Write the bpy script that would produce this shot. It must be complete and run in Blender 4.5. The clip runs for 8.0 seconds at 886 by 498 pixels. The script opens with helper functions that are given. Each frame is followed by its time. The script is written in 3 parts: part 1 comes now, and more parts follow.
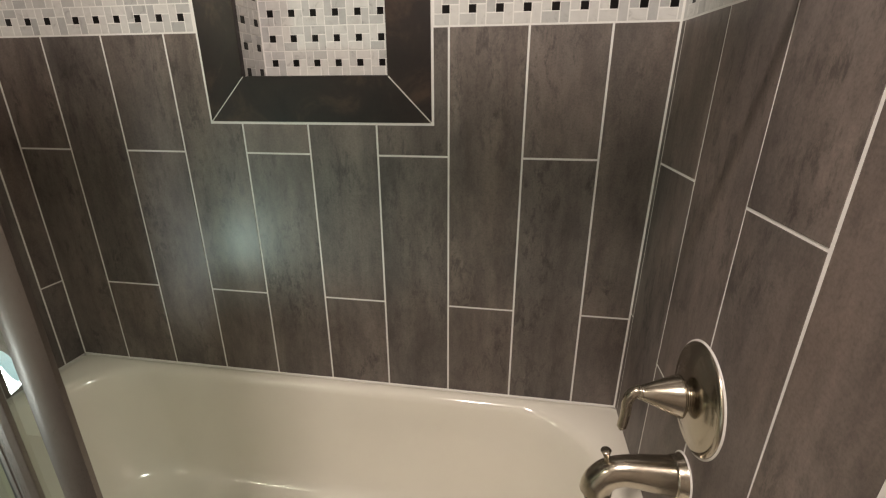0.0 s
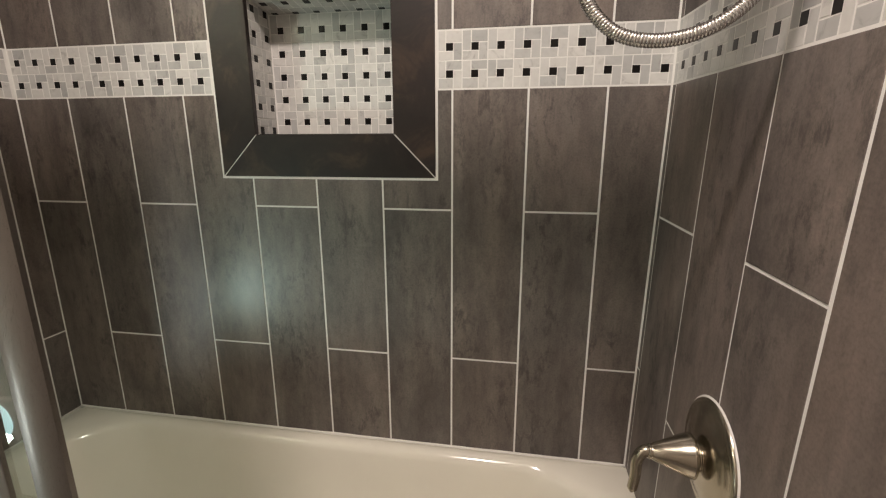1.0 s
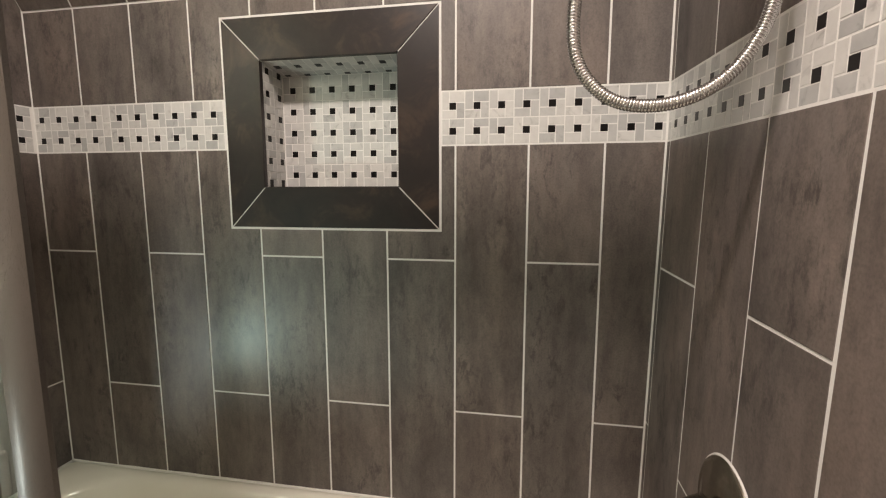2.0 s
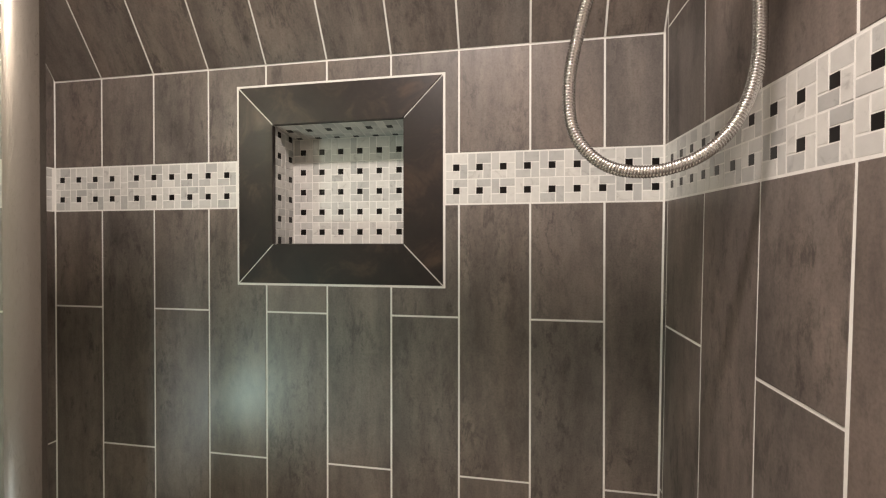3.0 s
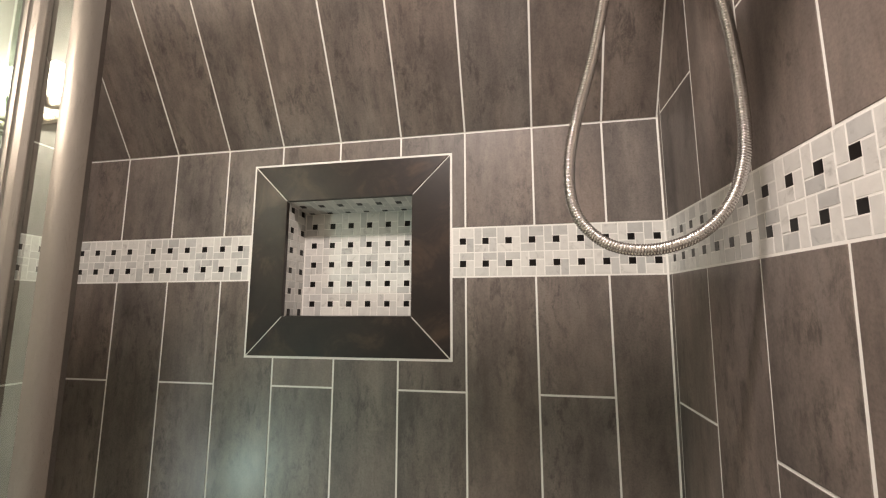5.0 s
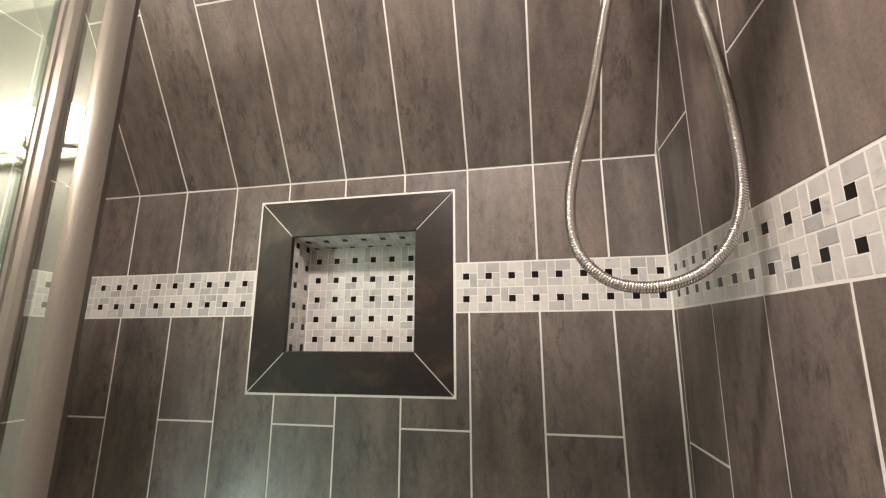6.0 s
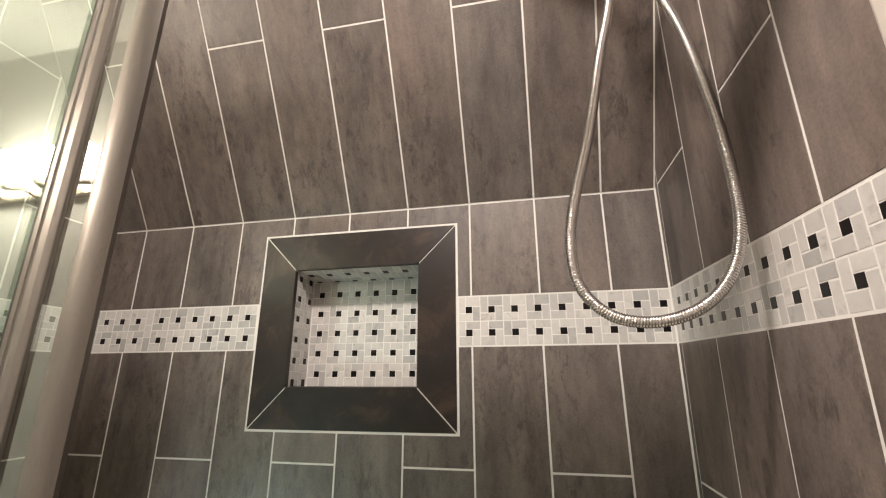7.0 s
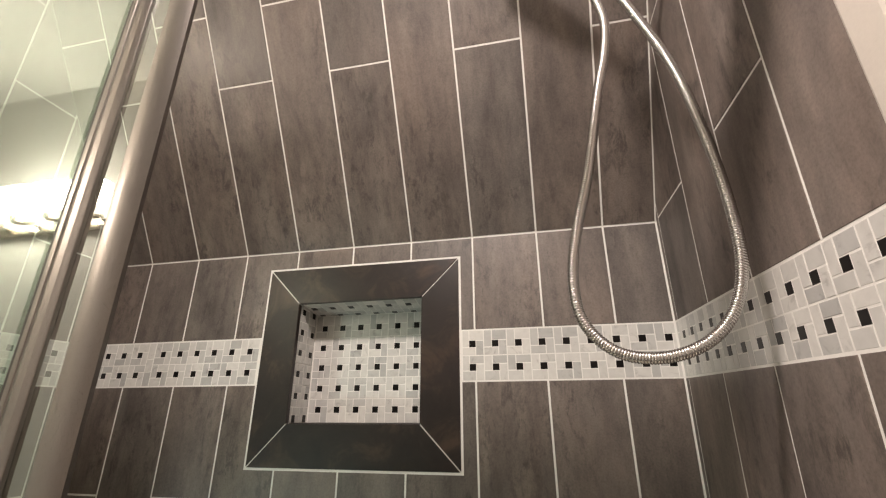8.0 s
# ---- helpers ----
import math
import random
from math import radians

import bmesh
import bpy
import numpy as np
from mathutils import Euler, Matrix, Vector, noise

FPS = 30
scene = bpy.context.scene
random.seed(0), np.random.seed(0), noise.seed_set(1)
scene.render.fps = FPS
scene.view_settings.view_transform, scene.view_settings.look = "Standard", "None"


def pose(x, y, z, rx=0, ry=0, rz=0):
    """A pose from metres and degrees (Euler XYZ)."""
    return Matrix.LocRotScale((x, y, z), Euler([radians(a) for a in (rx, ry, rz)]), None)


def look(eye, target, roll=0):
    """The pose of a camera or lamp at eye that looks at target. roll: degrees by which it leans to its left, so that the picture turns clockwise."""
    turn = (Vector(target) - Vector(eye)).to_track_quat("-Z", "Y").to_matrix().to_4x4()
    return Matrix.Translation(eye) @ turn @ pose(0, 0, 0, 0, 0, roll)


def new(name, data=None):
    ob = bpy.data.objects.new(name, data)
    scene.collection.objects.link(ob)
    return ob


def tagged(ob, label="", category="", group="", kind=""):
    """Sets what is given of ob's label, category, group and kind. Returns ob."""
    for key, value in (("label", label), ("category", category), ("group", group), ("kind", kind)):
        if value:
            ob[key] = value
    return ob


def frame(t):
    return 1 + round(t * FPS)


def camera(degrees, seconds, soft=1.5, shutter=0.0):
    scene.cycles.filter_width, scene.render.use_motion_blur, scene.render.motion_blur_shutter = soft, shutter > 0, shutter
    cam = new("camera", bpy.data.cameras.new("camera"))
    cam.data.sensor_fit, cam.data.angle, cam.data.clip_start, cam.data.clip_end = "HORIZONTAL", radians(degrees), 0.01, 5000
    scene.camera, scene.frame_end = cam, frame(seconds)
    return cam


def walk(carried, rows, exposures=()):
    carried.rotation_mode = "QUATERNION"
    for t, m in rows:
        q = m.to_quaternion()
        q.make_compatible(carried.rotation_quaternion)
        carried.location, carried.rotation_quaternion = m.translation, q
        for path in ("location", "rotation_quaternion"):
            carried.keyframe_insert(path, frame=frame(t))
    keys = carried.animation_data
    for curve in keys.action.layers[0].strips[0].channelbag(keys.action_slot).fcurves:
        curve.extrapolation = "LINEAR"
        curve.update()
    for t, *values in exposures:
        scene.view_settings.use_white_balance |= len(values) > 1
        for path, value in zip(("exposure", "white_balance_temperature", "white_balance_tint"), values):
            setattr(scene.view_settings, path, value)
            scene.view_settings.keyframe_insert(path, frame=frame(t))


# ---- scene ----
cam = camera(90.4, 8.0, soft=1.2)
PATH = [
    (0, (-0.173, -0.937, 1.152), (-0.475, 0.922, 0.481), -0.1),
    (0.5, (-0.174, -0.942, 1.157), (-0.486, 0.948, 0.579), -0.1),
    (1, (-0.173, -0.945, 1.162), (-0.498, 0.974, 0.7), -0.1),
    (1.5, (-0.173, -0.948, 1.168), (-0.508, 0.989, 0.803), -0.1),
    (2.8, (-0.174, -0.962, 1.178), (-0.529, 1.005, 1.12), 0.0),
    (3, (-0.172, -0.963, 1.181), (-0.533, 1.004, 1.166), -0.0),
    (3.5, (-0.172, -0.966, 1.183), (-0.538, 0.999, 1.251), -0.0),
    (4, (-0.172, -0.97, 1.186), (-0.546, 0.988, 1.34), -0.0),
    (4.5, (-0.173, -0.975, 1.188), (-0.551, 0.977, 1.411), -0.0),
    (6, (-0.17, -0.984, 1.196), (-0.564, 0.928, 1.632), -0.0),
    (6.5, (-0.17, -0.988, 1.198), (-0.566, 0.906, 1.702), -0.1),
    (7, (-0.168, -0.991, 1.199), (-0.567, 0.883, 1.773), -0.1),
    (7.5, (-0.167, -0.994, 1.201), (-0.568, 0.86, 1.834), -0.1),
    (8, (-0.167, -0.998, 1.203), (-0.569, 0.829, 1.909), -0.1),
]
EXPOSURES = [(0.0, -0.11), (1.5, -0.06), (3.0, 0.13), (6.5, 0.19), (8.0, 0.0)]
walk(cam, [(t, look(eye, target, roll)) for t, eye, target, roll in PATH], EXPOSURES)

# ---------------- light ----------------
world = bpy.data.worlds.new("world")
scene.world = world
world.use_nodes = True
world.node_tree.nodes["Background"].inputs[0].default_value = (0.6, 0.7, 0.8, 1)
world.node_tree.nodes["Background"].inputs[1].default_value = 0.05


def lamp(name, kind, energy, color, m, size=0.1, label=""):
    data = bpy.data.lights.new(name, kind)
    data.energy, data.color = energy, color
    if kind == "AREA":
        data.shape, data.size = "DISK", size
    else:
        data.shadow_soft_size = size
    ob = new(name, data)
    ob.matrix_world = m
    return ob


# a dome light on the ceiling, the vanity light's glowing shades, and an added cool spot that makes the cool patch on
# the lower tiles
DOME = (-0.40, -1.06)
lamp("ceiling_bulb", "AREA", 27, (1.0, 0.852, 0.772), pose(DOME[0], DOME[1], 2.312), 0.17)
COOL_AT = (-1.79, -1.38, 0.31)
night = lamp("added_cool_spot", "SPOT", 88.0, (0.86, 0.98, 0.95), look(COOL_AT, (-0.84, 0.0, 0.72)), 0.09)
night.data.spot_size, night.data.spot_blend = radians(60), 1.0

# ---------------- materials ----------------


def material(name, color=(0.5, 0.5, 0.5), rough=0.5, metal=0.0):
    m = bpy.data.materials.new(name)
    m.use_nodes = True
    b = m.node_tree.nodes["Principled BSDF"]
    b.inputs["Base Color"].default_value = (*color, 1)
    b.inputs["Roughness"].default_value = rough
    b.inputs["Metallic"].default_value = metal
    return m, m.node_tree, b


def node(nt, kind, **values):
    n = nt.nodes.new(kind)
    for key, value in values.items():
        n.inputs[key].default_value = value
    return n


def ramp(nt, source, stops):
    r = nt.nodes.new("ShaderNodeValToRGB")
    while len(r.color_ramp.elements) < len(stops):
        r.color_ramp.elements.new(0.5)
    for e, (p, c) in zip(r.color_ramp.elements, stops):
        e.position, e.color = p, (*c, 1) if len(c) == 3 else c
    nt.links.new(source, r.inputs[0])
    return r.outputs[0]


def grey(v):
    return (v, v, v)


def shifted(nt, scale, spread=40.0):
    """Object coordinates, moved by a random step for each piece, stretched by scale."""
    co, info = nt.nodes.new("ShaderNodeTexCoord"), nt.nodes.new("ShaderNodeObjectInfo")
    mul = nt.nodes.new("ShaderNodeVectorMath")
    mul.operation = "MULTIPLY"
    mul.inputs[1].default_value = (spread, spread * 0.7, spread * 1.3)
    nt.links.new(info.outputs["Random"], mul.inputs[0])
    add = nt.nodes.new("ShaderNodeVectorMath")
    nt.links.new(co.outputs["Object"], add.inputs[0])
    nt.links.new(mul.outputs[0], add.inputs[1])
    sc = nt.nodes.new("ShaderNodeVectorMath")
    sc.operation = "MULTIPLY"
    sc.inputs[1].default_value = scale
    nt.links.new(add.outputs[0], sc.inputs[0])
    return sc.outputs[0], info.outputs["Random"]


def noise_at(nt, vector, scale, detail=5.0, rough=0.6, distort=0.0):
    n = node(nt, "ShaderNodeTexNoise", Scale=scale, Detail=detail, Roughness=rough, Distortion=distort)
    nt.links.new(vector, n.inputs["Vector"])
    return n.outputs["Fac"]


def mixed(nt, kind, fac, a, b):
    m = nt.nodes.new("ShaderNodeMix")
    m.data_type, m.blend_type = "RGBA", kind
    for slot, v in ((0, fac), (6, a), (7, b)):
        if isinstance(v, (int, float)):
            m.inputs[slot].default_value = v
        elif isinstance(v, tuple):
            m.inputs[slot].default_value = (*v, 1)
        else:
            nt.links.new(v, m.inputs[slot])
    return m.outputs[2]


def bumped(nt, b, height, strength, distance):
    n = node(nt, "ShaderNodeBump", Strength=strength, Distance=distance)
    nt.links.new(height, n.inputs["Height"])
    nt.links.new(n.outputs[0], b.inputs["Normal"])


def wood_tile():
    """Grey-brown porcelain printed with a weathered wood grain that runs along local y."""
    m, nt, b = material("wood_look_porcelain", rough=0.4)
    b.inputs["Specular IOR Level"].default_value = 0.55
    stretched, rnd = shifted(nt, (1.0, 0.12, 1.0))
    cloud, _ = shifted(nt, (1.0, 0.40, 1.0))
    even, _ = shifted(nt, (1.0, 1.0, 1.0))
    fibre = noise_at(nt, stretched, 60, 6, 0.62, 0.2)
    board = noise_at(nt, stretched, 16, 4, 0.55, 0.3)
    blot = noise_at(nt, cloud, 9, 5, 0.62, 0.3)
    smudge = noise_at(nt, cloud, 42, 8, 0.78, 0.35)
    where = noise_at(nt, cloud, 6.5, 3, 0.55, 0.2)
    scratch = noise_at(nt, stretched, 95, 7, 0.75, 1.2)
    speck = noise_at(nt, even, 270, 4, 0.68)
    c = ramp(nt, board, [(0.30, (0.121, 0.100, 0.089)), (0.5, (0.154, 0.130, 0.117)), (0.72, (0.178, 0.154, 0.139))])
    c = mixed(nt, "MULTIPLY", 1.0, c, ramp(nt, blot, [(0.28, (0.60, 0.61, 0.63)), (0.5, grey(0.98)), (0.70, (1.24, 1.21, 1.18))]))
    c = mixed(nt, "MULTIPLY", 0.42, c, ramp(nt, fibre, [(0.3, grey(0.72)), (0.5, grey(1.0)), (0.7, grey(1.12))]))
    # worn dark patches: ragged marks that gather in a few places
    marks = mixed(nt, "MULTIPLY", 1.0, ramp(nt, smudge, [(0.50, grey(0.0)), (0.62, grey(1.0))]), ramp(nt, where, [(0.43, grey(0.0)), (0.58, grey(1.0))]))
    c = mixed(nt, "MIX", mixed(nt, "MULTIPLY", 1.0, marks, grey(0.72)), c, (0.042, 0.036, 0.033))
    lines = mixed(nt, "MULTIPLY", 1.0, ramp(nt, scratch, [(0.64, grey(0.0)), (0.72, grey(1.0))]), ramp(nt, blot, [(0.42, grey(1.0)), (0.55, grey(0.0))]))
    c = mixed(nt, "MIX", mixed(nt, "MULTIPLY", 1.0, lines, grey(0.45)), c, (0.05, 0.043, 0.039))
    mottle = noise_at(nt, cloud, 26, 10, 0.82, 0.25)
    c = mixed(nt, "MULTIPLY", 0.85, c, ramp(nt, mottle, [(0.34, grey(0.62)), (0.48, grey(0.96)), (0.62, grey(1.16)), (0.74, grey(1.3))]))
    c = mixed(nt, "MULTIPLY", 0.6, c, ramp(nt, speck, [(0.34, grey(0.66)), (0.55, grey(1.0)), (0.75, grey(1.15))]))
    c = mixed(nt, "MULTIPLY", 1.0, c, ramp(nt, rnd, [(0.0, (0.90, 0.92, 0.93)), (0.5, (1.0, 0.99, 0.98)), (1.0, (1.10, 1.06, 1.03))]))
    nt.links.new(c, b.inputs["Base Color"])
    nt.links.new(ramp(nt, blot, [(0.3, grey(0.58)), (0.7, grey(0.50))]), b.inputs["Roughness"])
    b.inputs["Coat Weight"].default_value, b.inputs["Coat Roughness"].default_value = 0.22, 0.27
    bumped(nt, b, mixed(nt, "MIX", 0.5, fibre, speck), 0.13, 0.0010)
    return m


def slate_tile():
    m, nt, b = material("charcoal_slate_tile", rough=0.35)
    b.inputs["Specular IOR Level"].default_value = 0.5
    v, rnd = shifted(nt, (1.0, 1.0, 1.0))
    cloud = noise_at(nt, v, 9, 7, 0.62, 0.9)
    fine = noise_at(nt, v, 120, 4, 0.6)
    # brown end of the clouds stands in for a warm reflected sheen
    c = ramp(nt, cloud, [(0.3, (0.010, 0.0068, 0.0065)), (0.52, (0.019, 0.0130, 0.0115)), (0.70, (0.062, 0.040, 0.030))])
    nt.links.new(mixed(nt, "MULTIPLY", 0.5, c, ramp(nt, fine, [(0.3, grey(0.75)), (0.7, grey(1.1))])), b.inputs["Base Color"])
    nt.links.new(ramp(nt, cloud, [(0.3, grey(0.42)), (0.7, grey(0.32))]), b.inputs["Roughness"])
    bumped(nt, b, fine, 0.12, 0.001)
    return m


def marble():
    m, nt, b = material("white_grey_marble", rough=0.3)
    v, rnd = shifted(nt, (1.0, 1.0, 1.0), 9.0)
    vein = noise_at(nt, v, 26, 6, 0.6, 1.8)
    soft = noise_at(nt, v, 60, 4, 0.6, 0.5)
    tone = ramp(nt, rnd, [(0.0, (0.43, 0.432, 0.425)), (0.22, (0.50, 0.50, 0.49)), (0.45, (0.585, 0.58, 0.562)), (1.0, (0.665, 0.655, 0.63))])
    c = mixed(nt, "MULTIPLY", 0.8, tone, ramp(nt, vein, [(0.30, grey(0.62)), (0.42, grey(0.95)), (0.6, grey(1.0))]))
    c = mixed(nt, "MULTIPLY", 0.5, c, ramp(nt, soft, [(0.3, grey(0.86)), (0.7, grey(1.04))]))
    nt.links.new(c, b.inputs["Base Color"])
    return m


def rough_paint(name, color, rough, scale=40, depth=0.0006, low=0.92):
    m, nt, b = material(name, rough=rough)
    co = nt.nodes.new("ShaderNodeTexCoord").outputs["Object"]
    big, small = noise_at(nt, co, 3, 5, 0.6), noise_at(nt, co, scale * 6, 4, 0.6)
    c = mixed(nt, "MULTIPLY", 1.0, color, ramp(nt, big, [(0.3, grey(low)), (0.7, grey(1.0))]))
    nt.links.new(mixed(nt, "MULTIPLY", 0.5, c, ramp(nt, small, [(0.3, grey(0.9)), (0.7, grey(1.0))])), b.inputs["Base Color"])
    bumped(nt, b, small, 0.3, depth)
    return m


def brushed(name, color, rough, stretch, metal=1.0):
    m, nt, b = material(name, color, rough, metal)
    co = nt.nodes.new("ShaderNodeTexCoord").outputs["Object"]
    sc = nt.nodes.new("ShaderNodeVectorMath")
    sc.operation, sc.inputs[1].default_value = "MULTIPLY", stretch
    nt.links.new(co, sc.inputs[0])
    fine = noise_at(nt, sc.outputs[0], 400, 3, 0.6)
    nt.links.new(ramp(nt, fine, [(0.3, grey(rough * 0.75)), (0.7, grey(rough * 1.25))]), b.inputs["Roughness"])
    return m


def enamel():
    m, nt, b = material("cream_enamel", (0.80, 0.77, 0.675), 0.12)
    b.inputs["Coat Weight"].default_value, b.inputs["Coat Roughness"].default_value = 0.4, 0.06
    co = nt.nodes.new("ShaderNodeTexCoord").outputs["Object"]
    big, small = noise_at(nt, co, 4, 5, 0.6), noise_at(nt, co, 25, 5, 0.6)
    nt.links.new(mixed(nt, "MULTIPLY", 1.0, (0.80, 0.77, 0.675), ramp(nt, big, [(0.3, grey(0.94)), (0.7, grey(1.0))])), b.inputs["Base Color"])
    nt.links.new(ramp(nt, small, [(0.3, grey(0.10)), (0.7, grey(0.17))]), b.inputs["Roughness"])
    return m


def pane_glass():
    """Greenish, reflective door glass."""
    m = bpy.data.materials.new("greenish_glass")
    m.use_nodes = True
    nt = m.node_tree
    nt.nodes.remove(nt.nodes["Principled BSDF"])
    clear, gloss = nt.nodes.new("ShaderNodeBsdfTransparent"), nt.nodes.new("ShaderNodeBsdfGlossy")
    clear.inputs[0].default_value = (0.955, 0.985, 0.97, 1)
    gloss.inputs[0].default_value, gloss.inputs["Roughness"].default_value = (0.92, 1.0, 0.97, 1), 0.01
    mix, weight = nt.nodes.new("ShaderNodeMixShader"), nt.nodes.new("ShaderNodeLayerWeight")
    weight.inputs["Blend"].default_value = 0.5
    rise, gain = nt.nodes.new("ShaderNodeMath"), nt.nodes.new("ShaderNodeMath")
    rise.operation, gain.operation = "POWER", "MULTIPLY_ADD"
    rise.inputs[1].default_value = 5.0
    gain.inputs[1].default_value, gain.inputs[2].default_value = 0.76, 0.24
    nt.links.new(weight.outputs["Facing"], rise.inputs[0])
    nt.links.new(rise.outputs[0], gain.inputs[0])
    nt.links.new(gain.outputs[0], mix.inputs[0])
    nt.links.new(clear.outputs[0], mix.inputs[1])
    nt.links.new(gloss.outputs[0], mix.inputs[2])
    nt.links.new(mix.outputs[0], nt.nodes["Material Output"].inputs[0])
    return m


def glowing(name, color, strength):
    m, nt, b = material(name, (0.9, 0.9, 0.88), 0.3)
    b.inputs["Emission Color"].default_value, b.inputs["Emission Strength"].default_value = (*color, 1), strength
    return m


WOOD, SLATE, MARBLE = wood_tile(), slate_tile(), marble()
BLACK = material("black_marble", (0.006, 0.005, 0.005), 0.30)[0]
BLACK.node_tree.nodes["Principled BSDF"].inputs["Specular IOR Level"].default_value = 0.25
GROUT = rough_paint("white_grout", (0.84, 0.83, 0.80), 0.8, 60, 0.0008, 0.86)
PAINT = rough_paint("white_wall_paint", (0.78, 0.78, 0.74), 0.6)
EDGE = rough_paint("off_white_trim_paint", (0.56, 0.52, 0.47), 0.5)
# tone for unseen walls, darker than PAINT to cut bounced light
GREIGE = rough_paint("bounce_cutting_greige", (0.46, 0.41, 0.36), 0.6)
CAULK = rough_paint("white_caulk", (0.78, 0.76, 0.72), 0.45)
FLOOR = rough_paint("grey_floor_vinyl", (0.16, 0.15, 0.14), 0.5)
NICKEL = brushed("brushed_nickel", (0.47, 0.43, 0.355), 0.20, (1, 8, 8))
CHROME = brushed("chrome_hose_metal", (0.66, 0.645, 0.63), 0.20, (1, 1, 1))
ALU = brushed("satin_aluminium", (0.27, 0.25, 0.235), 0.33, (20, 20, 0.6), 1.0)
DARKSEAL = material("dark_rubber_seal", (0.045, 0.04, 0.038), 0.5)[0]
ENAMEL, GLASS = enamel(), pane_glass()
CLEAR = bpy.data.materials.new("clear_glass_body")
CLEAR.use_nodes = True
CLEAR.node_tree.nodes.remove(CLEAR.node_tree.nodes["Principled BSDF"])
tint = CLEAR.node_tree.nodes.new("ShaderNodeBsdfTransparent")
tint.inputs[0].default_value = (0.93, 0.975, 0.95, 1)
CLEAR.node_tree.links.new(tint.outputs[0], CLEAR.node_tree.nodes["Material Output"].inputs[0])
SHADE = glowing("lit_opal_glass", (1.0, 0.84, 0.70), 40.0)
OPAL = glowing("lit_opal_dome", (1.0, 0.885, 0.80), 12.0)
# glow for the lens of the added cool lamp
COOLGLOW = glowing("added_cool_glow", (0.62, 0.95, 1.0), 2.0)

# ---------------- building helpers ----------------


def mesh_of(name, bm, mat, smooth=False):
    me = bpy.data.meshes.new(name)
    bmesh.ops.recalc_face_normals(bm, faces=bm.faces)
    bm.to_mesh(me)
    bm.free()
    me.materials.append(mat)
    if smooth:
        me.polygons.foreach_set("use_smooth", [True] * len(me.polygons))
    return me


def part(name, bm, mat, parent, label="", smooth=False):
    ob = new(name, mesh_of(name, bm, mat, smooth))
    ob.parent = parent
    return tagged(ob, label)


def empty(name, label, category, group="", kind="", at=(0, 0, 0)):
    ob = new(name)
    ob.empty_display_size = 0.05
    ob.location = at
    return tagged(ob, label, category, group, kind)


def box(x0, x1, y0, y1, z0, z1, bevel=0.0, bm=None, segments=2):
    own = bmesh.new()
    bmesh.ops.create_cube(own, size=1, matrix=Matrix.Translation(((x0 + x1) / 2, (y0 + y1) / 2, (z0 + z1) / 2)) @ Matrix.Diagonal((x1 - x0, y1 - y0, z1 - z0, 1)))
    if bevel:
        bmesh.ops.bevel(own, geom=own.edges[:], offset=bevel, segments=segments, affect="EDGES", profile=0.5)
    if bm is None:
        return own
    me = bpy.data.meshes.new("tmp")
    own.to_mesh(me)
    own.free()
    bm.from_mesh(me)
    bpy.data.meshes.remove(me)
    return bm


def lathe(profile, steps=40, bm=None, m=Matrix()):
    """Spins (radius, height) pairs round local z."""
    bm = bm or bmesh.new()
    rings = []
    for r, h in profile:
        if r < 1e-6:
            rings.append([bm.verts.new(m @ Vector((0, 0, h)))])
        else:
            rings.append([bm.verts.new(m @ Vector((r * math.cos(a), r * math.sin(a), h))) for a in (2 * math.pi * k / steps for k in range(steps))])
    for a, b in zip(rings, rings[1:]):
        for k in range(steps):
            j = (k + 1) % steps
            if len(a) == 1 and len(b) > 1:
                bm.faces.new((a[0], b[j], b[k]))
            elif len(b) == 1 and len(a) > 1:
                bm.faces.new((a[k], a[j], b[0]))
            elif len(a) > 1:
                bm.faces.new((a[k], a[j], b[j], b[k]))
    return bm


def smooth_path(points, count):
    """Points spread evenly along a smooth curve through the given ones."""
    p = [Vector(q) for q in points]
    p = [2 * p[0] - p[1], *p, 2 * p[-1] - p[-2]]
    fine = []
    for i in range(1, len(p) - 2):
        for k in range(40):
            t = k / 40
            fine.append(0.5 * (2 * p[i] + (p[i + 1] - p[i - 1]) * t + (2 * p[i - 1] - 5 * p[i] + 4 * p[i + 1] - p[i + 2]) * t * t + (3 * p[i] - p[i - 1] - 3 * p[i + 1] + p[i + 2]) * t**3))
    fine.append(p[-2])
    run = [0.0]
    for a, b in zip(fine, fine[1:]):
        run.append(run[-1] + (b - a).length)
    out, i = [], 0
    for k in range(count):
        s = run[-1] * k / (count - 1)
        while i < len(fine) - 2 and run[i + 1] < s:
            i += 1
        out.append(fine[i].lerp(fine[i + 1], (s - run[i]) / max(run[i + 1] - run[i], 1e-9)))
    return out, run[-1]


def tube(path, radius, sides=14, bm=None, flat=1.0):
    """A tube along path; radius(i, angle) in metres."""
    bm = bm or bmesh.new()
    side, rings = Vector((0, 1, 0)), []
    for i, p in enumerate(path):
        d = (path[min(i + 1, len(path) - 1)] - path[max(i - 1, 0)]).normalized()
        side = (side - d * side.dot(d)).normalized()
        up = d.cross(side)
        ring = []
        for k in range(sides):
            a = 2 * math.pi * k / sides
            ring.append(bm.verts.new(p + radius(i, a) * (math.cos(a) * side + flat * math.sin(a) * up)))
        rings.append(ring)
    for a, b in zip(rings, rings[1:]):
        for k in range(sides):
            bm.faces.new((a[k], a[(k + 1) % sides], b[(k + 1) % sides], b[k]))
    bm.faces.new(rings[0]), bm.faces.new(rings[-1])
    return bm


